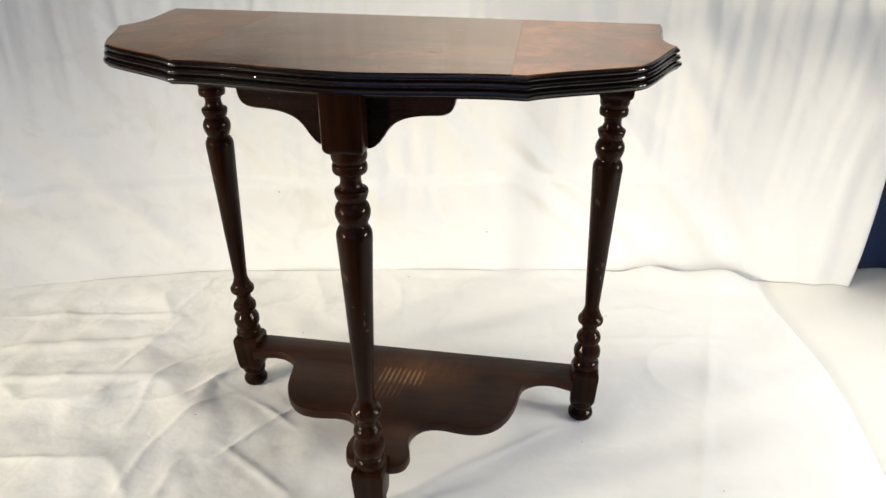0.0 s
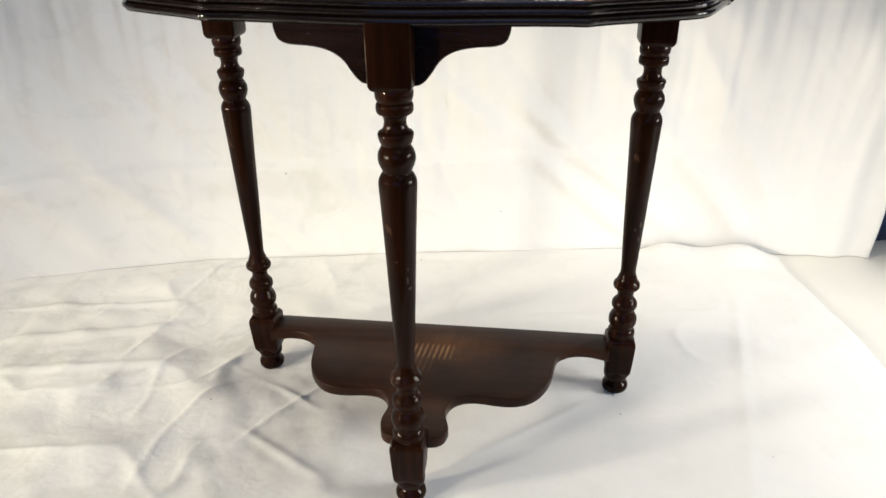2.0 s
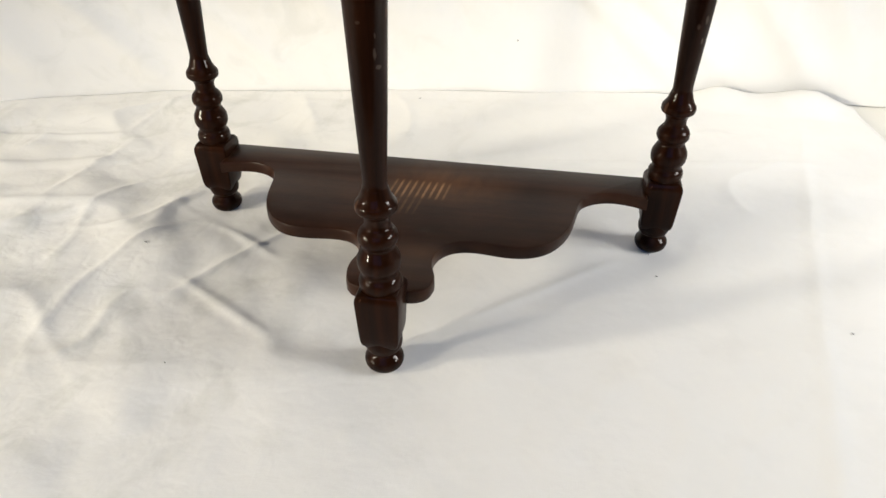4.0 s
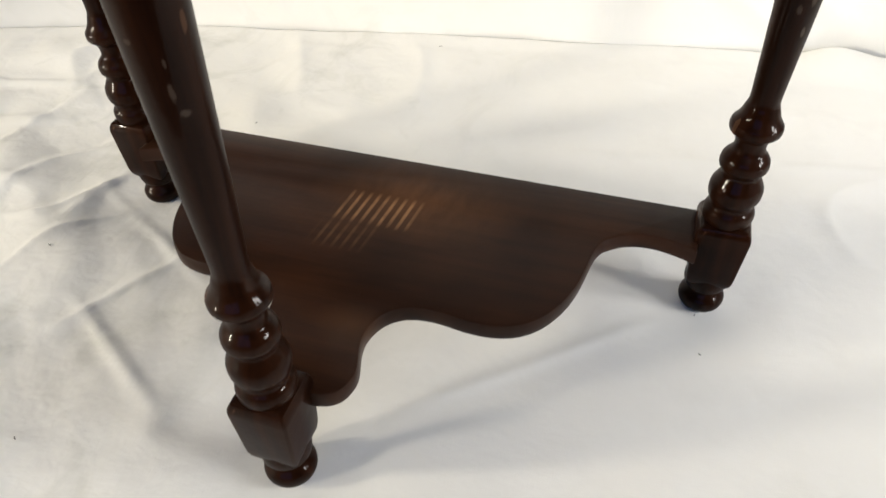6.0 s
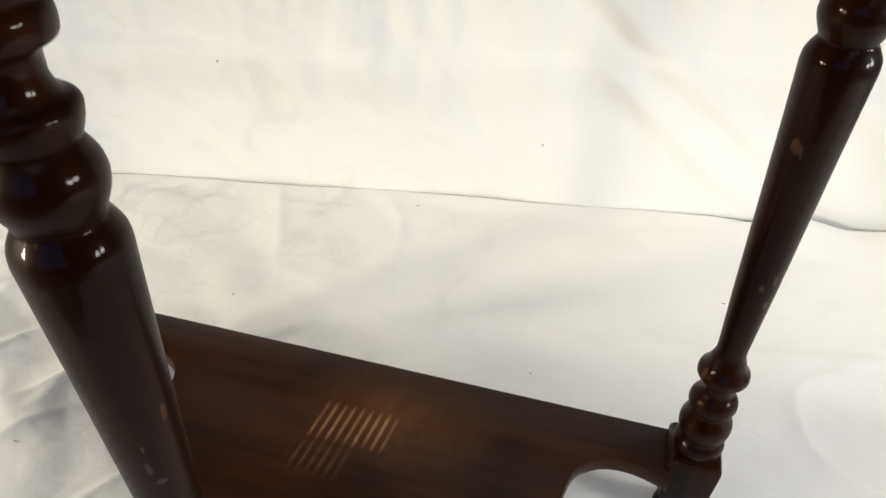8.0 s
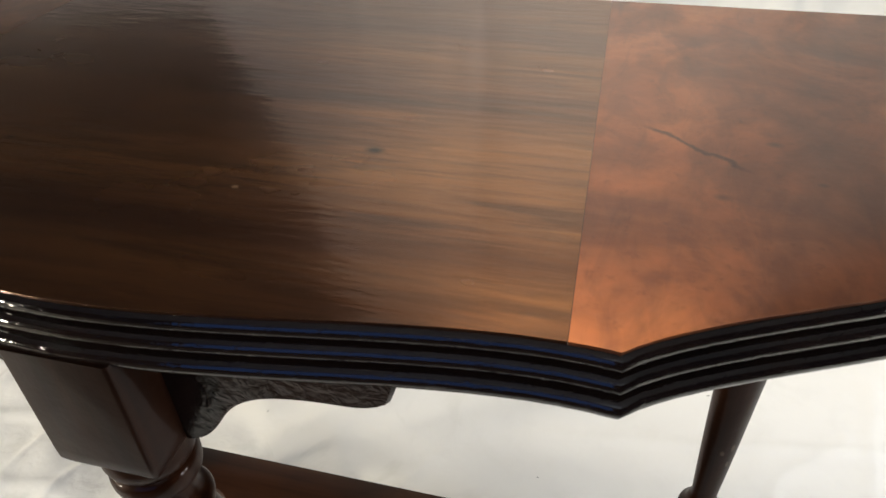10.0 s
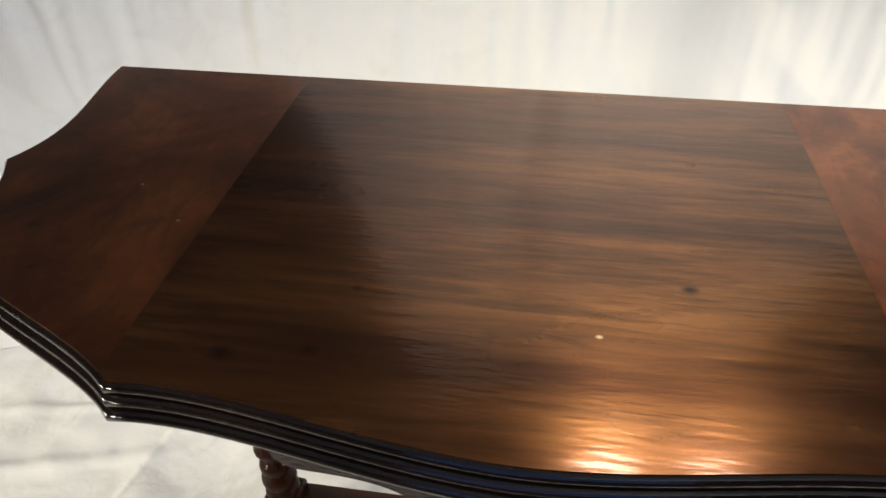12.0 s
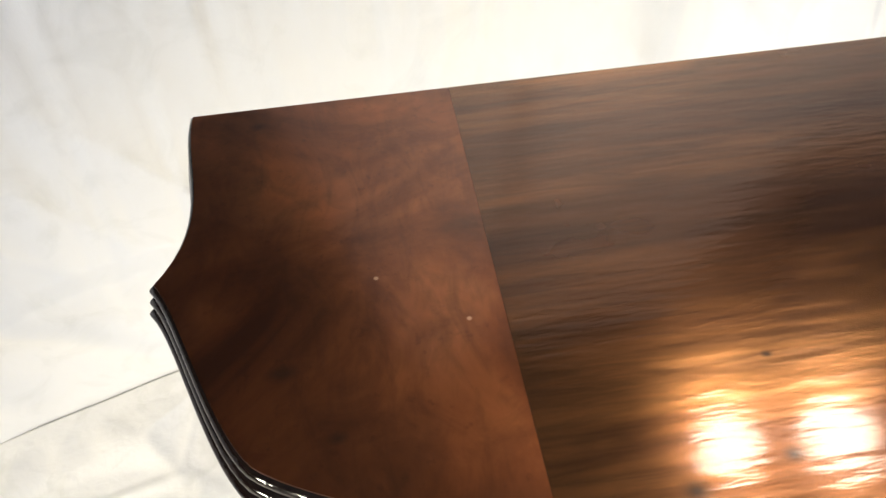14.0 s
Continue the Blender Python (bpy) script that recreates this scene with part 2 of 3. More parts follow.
def end_veneer():
    """Reddish, cloudy burr veneer of the two ends."""
    n = Nodes("burr_walnut_veneer")
    swirl = n.noise(n.scaled(7, 8, 1), 1.0, 5, 0.55, 1.4)
    curl = n.noise(n.scaled(20, 16, 1, (7, 3, 0)), 1.0, 5, 0.6, 1.8)
    cloud = n.noise(n.scaled(10, 9, 1, (2, 9, 0)), 1.0, 4, 0.55, 0.8)
    streak = n.noise(n.scaled(60, 18, 1, (5, 1, 0)), 1.0, 4, 0.6, 1.2)
    pores = n.noise(n.scaled(160, 160, 1), 1.0, 2, 0.6)
    colour = n.ramp(swirl, (0.30, (0.0090, 0.0026, 0.0010)), (0.46, (0.0196, 0.0056, 0.0018)), (0.58, (0.0290, 0.0086, 0.0028)), (0.74, (0.0405, 0.0131, 0.0042)))
    colour = n.mix(n.level(cloud, 0.46, 0.74, 0.0, 0.66), colour, (0.0059, 0.0021, 0.0010))
    colour = n.mix(n.level(curl, 0.46, 0.72, 0.0, 0.55), colour, (0.0081, 0.0025, 0.0011))
    colour = n.mix(n.level(streak, 0.50, 0.72, 0.0, 0.35), colour, (0.0063, 0.0021, 0.0010))
    colour = n.mix(n.level(pores, 0.62, 0.74, 0.0, 0.25), colour, (0.0054, 0.0018, 0.0009))
    x, y = n.axis(0), n.axis(1)
    for px, py, size in ((0.241, -0.186, 0.0034), (0.282, -0.168, 0.0020), (0.266, -0.136, 0.0030), (-0.331, 0.028, 0.0050), (-0.294, -0.210, 0.0040), (-0.317, -0.172, 0.0060)):
        away = n.maths("SQRT", n.maths("ADD", n.maths("POWER", n.maths("MULTIPLY", n.maths("SUBTRACT", x, px), 0.7), 2.0), n.maths("POWER", n.maths("SUBTRACT", y, py), 2.0)))
        near = n.level(n.maths("ADD", away, n.maths("MULTIPLY", curl, size)), size * 1.6, size * 0.7)
        colour = n.mix(n.maths("MULTIPLY", near, 0.75), colour, (0.006, 0.0026, 0.0015))
    # a dark shake in the burr, and two pale nicks
    along = n.maths("ADD", n.maths("MULTIPLY", n.maths("SUBTRACT", x, 0.206), 0.818), n.maths("MULTIPLY", n.maths("ADD", y, 0.128), -0.575))
    across = n.maths("ADD", n.maths("MULTIPLY", n.maths("SUBTRACT", x, 0.206), 0.575), n.maths("MULTIPLY", n.maths("ADD", y, 0.128), 0.818))
    wander = n.maths("ABSOLUTE", n.maths("ADD", across, n.maths("MULTIPLY", n.maths("SUBTRACT", curl, 0.5), 0.012)))
    shake = n.maths("MULTIPLY", n.level(wander, 0.0022, 0.0006), n.maths("MULTIPLY", n.level(along, 0.0, 0.008), n.level(along, 0.062, 0.050)))
    colour = n.mix(n.maths("MULTIPLY", shake, 0.75), colour, (0.0030, 0.0011, 0.0006))
    for px, py in ((-0.269, -0.121), (-0.227, -0.156)):
        away = n.maths("SQRT", n.maths("ADD", n.maths("POWER", n.maths("SUBTRACT", x, px), 2.0), n.maths("POWER", n.maths("SUBTRACT", y, py), 2.0)))
        colour = n.mix(n.maths("MULTIPLY", n.level(away, 0.0016, 0.0007), 0.4), colour, (0.14, 0.085, 0.055))
    smear = n.noise(n.scaled(9, 14, 1), 1.0, 4, 0.6)
    ripple = n.noise(n.scaled(45, 60, 1), 1.0, 3, 0.6)
    n.bump(n.maths("ADD", ripple, n.maths("MULTIPLY", pores, 0.4)), 0.14, 0.0009)
    return n.done(Base_Color=colour, Roughness=n.level(smear, 0.3, 0.7, 0.34, 0.40), Specular_IOR_Level=1.0, IOR=1.7, Specular_Tint=n.mix(1.0, colour, (48.0, 47.0, 42.0), "MULTIPLY"),
                  Sheen_Weight=0.16, Sheen_Roughness=0.26, Sheen_Tint=HAZE, Coat_Weight=0.38, Coat_IOR=1.5, Coat_Roughness=n.level(smear, 0.3, 0.7, 0.11, 0.18))


CENTRE_VENEER, END_VENEER = centre_veneer(), end_veneer()


def cotton(name, colour, weave=900, soil=0.12, creased=1.0, specks=()):
    n = Nodes(name)
    threads = n.maths("ADD", n.noise(n.scaled(weave, weave * 0.12, weave * 0.12), 1.0, 1), n.noise(n.scaled(weave * 0.12, weave, weave), 1.0, 1))
    cloud = n.noise(n.scaled(3, 3, 3), 1.0, 5, 0.6)
    blotch = n.noise(n.scaled(14, 14, 14, (1, 4, 2)), 1.0, 4, 0.6)
    tint = n.mix(n.level(cloud, 0.35, 0.75, 0.0, soil), colour, (0.62, 0.58, 0.50))
    tint = n.mix(n.level(blotch, 0.52, 0.80, 0.0, soil * 0.9), tint, (0.55, 0.53, 0.48))
    # dark specks of dirt: x, height, size
    for px, pz, size in specks:
        away = n.maths("SQRT", n.maths("ADD", n.maths("POWER", n.maths("SUBTRACT", n.axis(0), px), 2.0), n.maths("POWER", n.maths("SUBTRACT", n.axis(2), pz), 2.0)))
        tint = n.mix(n.maths("MULTIPLY", n.level(away, size, size * 0.5), 0.85), tint, (0.06, 0.055, 0.05))
    # grey blotches in the colour of the slack side, fading out to the right
    grey_blotch = n.level(n.noise(n.scaled(11, 8, 11, (6, 2, 3)), 1.0, 4, 0.6, 1.0), 0.52, 0.72, 0.0, soil * 2.2)
    tint = n.mix(n.maths("MULTIPLY", grey_blotch, n.level(n.axis(0), 0.15, -0.25)), tint, (0.44, 0.44, 0.38))
    rumple = n.maths("ADD", n.noise(n.scaled(18, 18, 18), 1.0, 3, 0.45, 0.3), n.noise(n.scaled(9, 9, 9, (3, 8, 5)), 1.0, 3, 0.5, 0.8))
    # small crumples, most of them on the side where the cloth lies slack
    crush = n.noise(n.scaled(30, 36, 30, (4, 1, 9)), 1.0, 3, 0.5, 0.4)
    slack = n.level(n.axis(0), 0.10, -0.45, 0.1, 0.9)
    height = n.maths("ADD", n.maths("MULTIPLY", n.maths("MULTIPLY", crush, slack), creased), rumple)
    n.bump(n.maths("ADD", n.maths("MULTIPLY", threads, 0.05), height), 0.30, 0.006)
    return n.done(Base_Color=tint, Roughness=0.95, Sheen_Weight=0.15)


SHEET_CLOTH = cotton("white_cotton_sheet", (0.80, 0.785, 0.755), soil=0.18)
BACKDROP_CLOTH = cotton("white_backdrop_cloth", (0.80, 0.79, 0.765), 700, 0.08, 0.3, ((-0.407, 0.224, 0.0024), (0.081, 0.109, 0.0020)))
BLUE_CLOTH = cotton("navy_blue_cloth", (0.018, 0.035, 0.095), 700, 0.0, 0.3)


def painted(name, colour, rough=0.5):
    n = Nodes(name)
    cloud = n.noise(n.scaled(2.2, 2.2, 2.2), 1.0, 5, 0.6)
    grit = n.noise(n.scaled(60, 60, 60), 1.0, 3, 0.6)
    tint = n.mix(n.level(cloud, 0.35, 0.7, 0, 0.35), colour, tuple(c * 0.82 for c in colour))
    n.bump(grit, 0.08, 0.002)
    return n.done(Base_Color=tint, Roughness=n.level(cloud, 0.3, 0.7, rough, rough + 0.2))


FLOOR_PAINT = painted("cream_painted_floor", (0.80, 0.775, 0.705), 0.45)
DARK_FLOOR = painted("dark_brown_floor", (0.050, 0.034, 0.025), 0.5)
WALL_PAINT = painted("blue_wall_paint", (0.030, 0.042, 0.085), 0.6)
CEILING_PAINT = painted("white_ceiling_paint", (0.78, 0.77, 0.75), 0.8)


# ---- mesh helpers ----
def part(name, bm, material, parent=None, label="", smooth=None):
    """Links a bmesh as one mesh object, under parent where one is given. smooth: degrees up to which edges are shaded round."""
    bmesh.ops.recalc_face_normals(bm, faces=bm.faces)
    mesh = bpy.data.meshes.new(name)
    if smooth is not None:
        for face in bm.faces:
            face.smooth = True
        for edge in bm.edges:
            if len(edge.link_faces) == 2 and edge.calc_face_angle(0) > radians(smooth):
                edge.smooth = False
    bm.to_mesh(mesh)
    bm.free()
    mesh.materials.append(material)
    ob = new(name, mesh)
    ob.parent = parent
    if label:
        ob["label"] = label
    return ob


def bezier(a, b, c, d, count):
    """Points of a cubic from a up to, but without, d."""
    out = []
    for i in range(count):
        u = i / count
        out.append(Vector(a) * (1 - u) ** 3 + Vector(b) * 3 * u * (1 - u) ** 2 + Vector(c) * 3 * u * u * (1 - u) + Vector(d) * u ** 3)
    return out


def mirrored(half):
    """A closed outline out of its right half, which runs from the back to the middle of the front."""
    left = [Vector((-p.x, p.y)) for p in reversed(half) if abs(p.x) > 1e-6]
    return half + left


def inset(outline, distance):
    """The closed outline (clockwise from above) moved inwards by a distance."""
    out, count = [], len(outline)
    for i, p in enumerate(outline):
        a, b = outline[i - 1], outline[(i + 1) % count]
        n1 = Vector((-(p - a).y, (p - a).x)).normalized()
        n2 = Vector((-(b - p).y, (b - p).x)).normalized()
        m = n1 + n2
        out.append(p - m * (distance / max(0.45, m.dot(n1))))
    return out


def lofted(bm, rings, close_first=True, close_last=True):
    rows = [[bm.verts.new(v) for v in ring] for ring in rings]
    count = len(rows[0])
    for low, high in zip(rows, rows[1:]):
        for i in range(count):
            bm.faces.new((low[i], low[(i + 1) % count], high[(i + 1) % count], high[i]))
    if close_first:
        bm.faces.new(rows[0])
    if close_last:
        bm.faces.new(rows[-1])


def slab(name, outline, low, high, round_by, material, parent, label=""):
    """A board with the given outline and softly rounded edges."""
    bm = bmesh.new()
    rings = []
    for z, d in ((low, round_by), (low + round_by * 0.3, round_by * 0.3), (low + round_by, 0), (high - round_by, 0), (high - round_by * 0.3, round_by * 0.3), (high, round_by)):
        rings.append([(p.x, p.y, z) for p in inset(outline, d)])
    lofted(bm, rings)
    return part(name, bm, material, parent, label, 35)


def turned(profile, centre=(0, 0), sides=40):
    """A turned shape out of rows of (height, radius)."""
    bm = bmesh.new()
    lofted(bm, [[(centre[0] + r * math.cos(2 * math.pi * i / sides), centre[1] + r * math.sin(2 * math.pi * i / sides), z) for i in range(sides)] for z, r in profile])
    return bm


def smooth_profile(knots, steps=5):
    """A rounder profile through knots of (height, radius); a knot given twice stays sharp."""
    out = []
    for i in range(len(knots) - 1):
        p0, p1, p2, p3 = (knots[max(0, min(len(knots) - 1, i + k))] for k in (-1, 0, 1, 2))
        if abs(p1[0] - p2[0]) < 1e-9 and abs(p1[1] - p2[1]) < 1e-9:
            continue
        for s in range(steps):
            u = s / steps
            row = []
            for k in (0, 1):
                m1, m2 = (p2[k] - p0[k]) / 2, (p3[k] - p1[k]) / 2
                row.append((2 * u ** 3 - 3 * u * u + 1) * p1[k] + (u ** 3 - 2 * u * u + u) * m1 + (-2 * u ** 3 + 3 * u * u) * p2[k] + (u ** 3 - u * u) * m2)
            out.append((row[0], max(0.002, row[1])))
    out.append(knots[-1])
    return out


def squared(rows, corner=0.0025):
    """A square post out of rows of (height, half width), its corners slightly rounded."""
    bm = bmesh.new()
    rings = []
    for z, h in rows:
        ring = []
        for sx, sy in ((1, 1), (-1, 1), (-1, -1), (1, -1)):
            for k in range(4):
                a = math.atan2(sy, sx) + radians(-45 + 30 * k)
                ring.append((sx * (h - corner) + corner * math.cos(a), sy * (h - corner) + corner * math.sin(a), z))
        rings.append(ring)
    lofted(bm, rings)
    return bm


def soft_noise(x, y, seed):
    """Smooth random heights between -1 and 1, one for each place."""
    table = np.random.RandomState(seed).uniform(-1, 1, (64, 64))
    xi, yi = np.floor(x).astype(int), np.floor(y).astype(int)
    u, v = x - xi, y - yi
    u, v = u * u * (3 - 2 * u), v * v * (3 - 2 * v)
    at = lambda i, j: table[(xi + i) % 64, (yi + j) % 64]
    return (at(0, 0) * (1 - u) + at(1, 0) * u) * (1 - v) + (at(0, 1) * (1 - u) + at(1, 1) * u) * v


def ease(value, low, high):
    u = np.clip((value - low) / (high - low), 0, 1)
    return u * u * (3 - 2 * u)


def box(name, low, high, material, kind="structure", label="", category=""):
    bm = bmesh.new()
    bmesh.ops.create_cube(bm, size=1)
    for v in bm.verts:
        v.co = [(a + b) / 2 + c * (b - a) for a, b, c in zip(low, high, v.co)]
    ob = part(name, bm, material)
    return tagged(ob, label, category, "", kind) if kind else ob


# ---- the room ----
box("floor", (-4.2, -0.74, -0.104), (3.2, 2.4, -0.004), FLOOR_PAINT, label="cream painted floor with a dull sheen", category="floor")
# unseen front part, added dark so that the legs mirror less light
box("floor_1", (-4.2, -3.6, -0.104), (3.2, -0.74, -0.006), DARK_FLOOR, label="unseen dark floor in front of the set, added to darken reflections", category="floor")
# unseen, kept white to bounce the added fill down
box("ceiling", (-4.2, -3.6, 2.6), (3.2, 2.4, 2.7), CEILING_PAINT, label="plain white ceiling above the set", category="ceiling")
box("wall_north", (-4.2, 2.4, -0.104), (3.2, 2.5, 2.7), WALL_PAINT, label="dark blue painted wall", category="wall")
box("wall_south", (-4.2, -3.1, -0.104), (3.2, -3.0, 2.7), WALL_PAINT, label="dark blue painted wall", category="wall")
box("wall_west", (-4.3, -3.7, -0.104), (-4.2, 2.5, 2.7), WALL_PAINT, label="dark blue painted wall", category="wall")
box("wall_east", (3.2, -3.7, -0.104), (3.3, 2.5, 2.7), WALL_PAINT, label="dark blue painted wall", category="wall")

FRAME_PAINT = painted("white_window_paint", (0.72, 0.71, 0.68), 0.4)


def window_frame():
    """The window in the wall behind: casing, mullion and sill."""
    frame_ob = tagged(new("window_1"), "white painted window with blue evening light", "window", kind="structure")
    for name, low, high in (("window_frame", (-1.02, -3.0, 2.25), (1.42, -2.96, 2.32)), ("window_frame", (-1.02, -3.0, 0.65), (-0.95, -2.96, 2.25)),
                            ("window_frame", (1.35, -3.0, 0.65), (1.42, -2.96, 2.25)), ("mullion", (0.185, -2.98, 0.65), (0.215, -2.96, 2.25)),
                            ("window_sill", (-1.06, -3.0, 0.61), (1.46, -2.90, 0.65))):
        piece = box(name, low, high, FRAME_PAINT, kind="")
        piece.parent = frame_ob
    return frame_ob


window_frame()

TABLE_FEET = ((0.0, -0.288), (-0.3165, 0.006), (0.3165, 0.006))


FOLD_X = (-2.1, -1.5, -1.07, -0.90, -0.75, -0.57, -0.344, -0.089, 0.203, 0.43, 0.55, 0.77, 0.985, 1.3)
FOLD_Y = (-0.36, 0.03, 0.235, 0.300, 0.352, 0.410, 0.445, 0.494, 0.538, 0.578, 0.575, 0.568, 0.588, 0.62)


def cloth_line(x):
    """Where the backdrop meets the floor."""
    return sum(np.interp(x + d, FOLD_X, FOLD_Y) for d in (-0.07, -0.035, 0.0, 0.035, 0.07)) / 5


def grid_object(name, xs, ys, zs, material, thick):
    """A cloth out of grids of coordinates, with a back face so that it has thickness."""
    rows, cols = xs.shape
    verts = np.stack([xs, ys, zs], -1).reshape(-1, 3)
    index = np.arange(rows * cols).reshape(rows, cols)
    quads = np.stack([index[:-1, :-1], index[:-1, 1:], index[1:, 1:], index[1:, :-1]], -1).reshape(-1, 4)
    mesh = bpy.data.meshes.new(name)
    mesh.from_pydata(verts.tolist(), [], quads.tolist())
    for face in mesh.polygons:
        face.use_smooth = True
    mesh.materials.append(material)
    ob = new(name, mesh)
    solid = ob.modifiers.new("thickness", "SOLIDIFY")
    solid.thickness, solid.offset = thick, -1
    return ob


def ridge(x, y, a, b, height, width):
    """A crease between two places."""
    ax, ay, bx, by = *a, *b
    length = math.hypot(bx - ax, by - ay)
    ux, uy = (bx - ax) / length, (by - ay) / length
    along, across = (x - ax) * ux + (y - ay) * uy, -(x - ax) * uy + (y - ay) * ux
    ends = ease(along, -0.04, 0.05) * ease(length - along, -0.04, 0.05)
    return height * ends * np.exp(-(across / width) ** 2)


def ground_sheet():
    u, v = np.meshgrid(np.linspace(0, 1, 460), np.linspace(0, 1, 300))
    x = -1.75 + u * 2.6
    front = -0.78 + 0.02 * np.sin(x * 3.7)
    y = front + v * (cloth_line(x) - 0.005 - front)
    # the free side runs aslant
    side = 0.755 + 0.105 * (0.57 - y) + 0.012 * np.sin(y * 9)
    x = -1.75 + u * (side + 1.75)
    tuck = 0.003 - 0.0034 * np.abs(soft_noise(x * 5.5, x * 0 + 1.5, 31)) * ease(x, -0.75, -0.45) - 0.010 * ease(x, 0.36, 0.50)
    y = front + v * (cloth_line(x) + 0.006 * np.sin(x * 13) * ease(x, 0.3, 0.5) + tuck - front)
    left = ease(-x, 0.25, 0.7)
    folds = soft_noise(x * 2.1 + y * 1.2, y * 11 - x * 2.5, 3) * 0.0055 + soft_noise(x * 4, y * 21 - x * 5, 4) * 0.0036
    rumple = soft_noise(x * 9 + y * 4, y * 10 - x * 3, 5) * 0.0052 + soft_noise(x * 20, y * 22 + x * 7, 6) * 0.0024
    crease = 0.0
    for angle, freq, seed, high in ((0.5, 5.0, 7, 0.0065), (1.9, 6.5, 8, 0.0055), (2.7, 11.0, 9, 0.0040)):
        a, b = x * math.cos(angle) + y * math.sin(angle), -x * math.sin(angle) + y * math.cos(angle)
        wave = np.abs(soft_noise(a * freq + 0.7 * soft_noise(x * 6, y * 6, seed + 40), b * freq * 0.45, seed))
        crease = crease + high * np.exp(-wave / 0.16) * ease(soft_noise(x * 3, y * 3, seed + 20), -0.3, 0.5)
    much = 0.30 + 0.70 * ease(-x, -0.15, 0.35)
    z = 0.002 + left * folds + much * (rumple + crease)
    for a, b, h, w in (((0.085, -0.196), (0.36, 0.035), 0.0020, 0.007), ((0.20, 0.03), (0.30, 0.012), 0.003, 0.006), ((-0.40, 0.00), (-0.20, -0.11), 0.003, 0.006),
                       ((-0.30, -0.18), (-0.15, -0.27), 0.003, 0.007), ((-0.98, 0.13), (-0.60, 0.20), 0.005, 0.012), ((-0.90, 0.02), (-0.55, 0.11), 0.005, 0.014),
                       ((-0.95, -0.10), (-0.50, -0.02), 0.004, 0.013), ((0.12, 0.22), (0.62, 0.30), 0.0025, 0.010), ((0.45, -0.5), (0.62, 0.45), 0.0025, 0.012)):
        z = z + ridge(x, y, a, b, h, w)
    # the far edge is pushed up against the backdrop, most of all at its corner
    z = z * (1 - 0.8 * ease(y - cloth_line(x), -0.06, 0.0) * ease(0.5 - x, 0.0, 0.1))
    z = z + 0.0050 * ease(y - cloth_line(x), -0.045, -0.006) * ease(0.45 - x, 0.0, 0.1) * (0.7 + 0.5 * soft_noise(x * 9, x * 0 + 2.5, 32))
    back = ease(y - cloth_line(x), -0.09, -0.02)
    z = z + back * 0.020 * ease(x, 0.40, 0.50) * ease(0.77 - x, 0.0, 0.10) * (1 + 0.35 * np.sin(x * 31))
    for fx, fy in TABLE_FEET:
        z = z * ease(np.hypot(x - fx, y - fy), 0.024, 0.11)
    z = np.maximum(z, 0.0)
    return tagged(grid_object("sheet", x, y, z, SHEET_CLOTH, 0.0015), "rumpled white cotton sheet spread over the floor", "sheet")


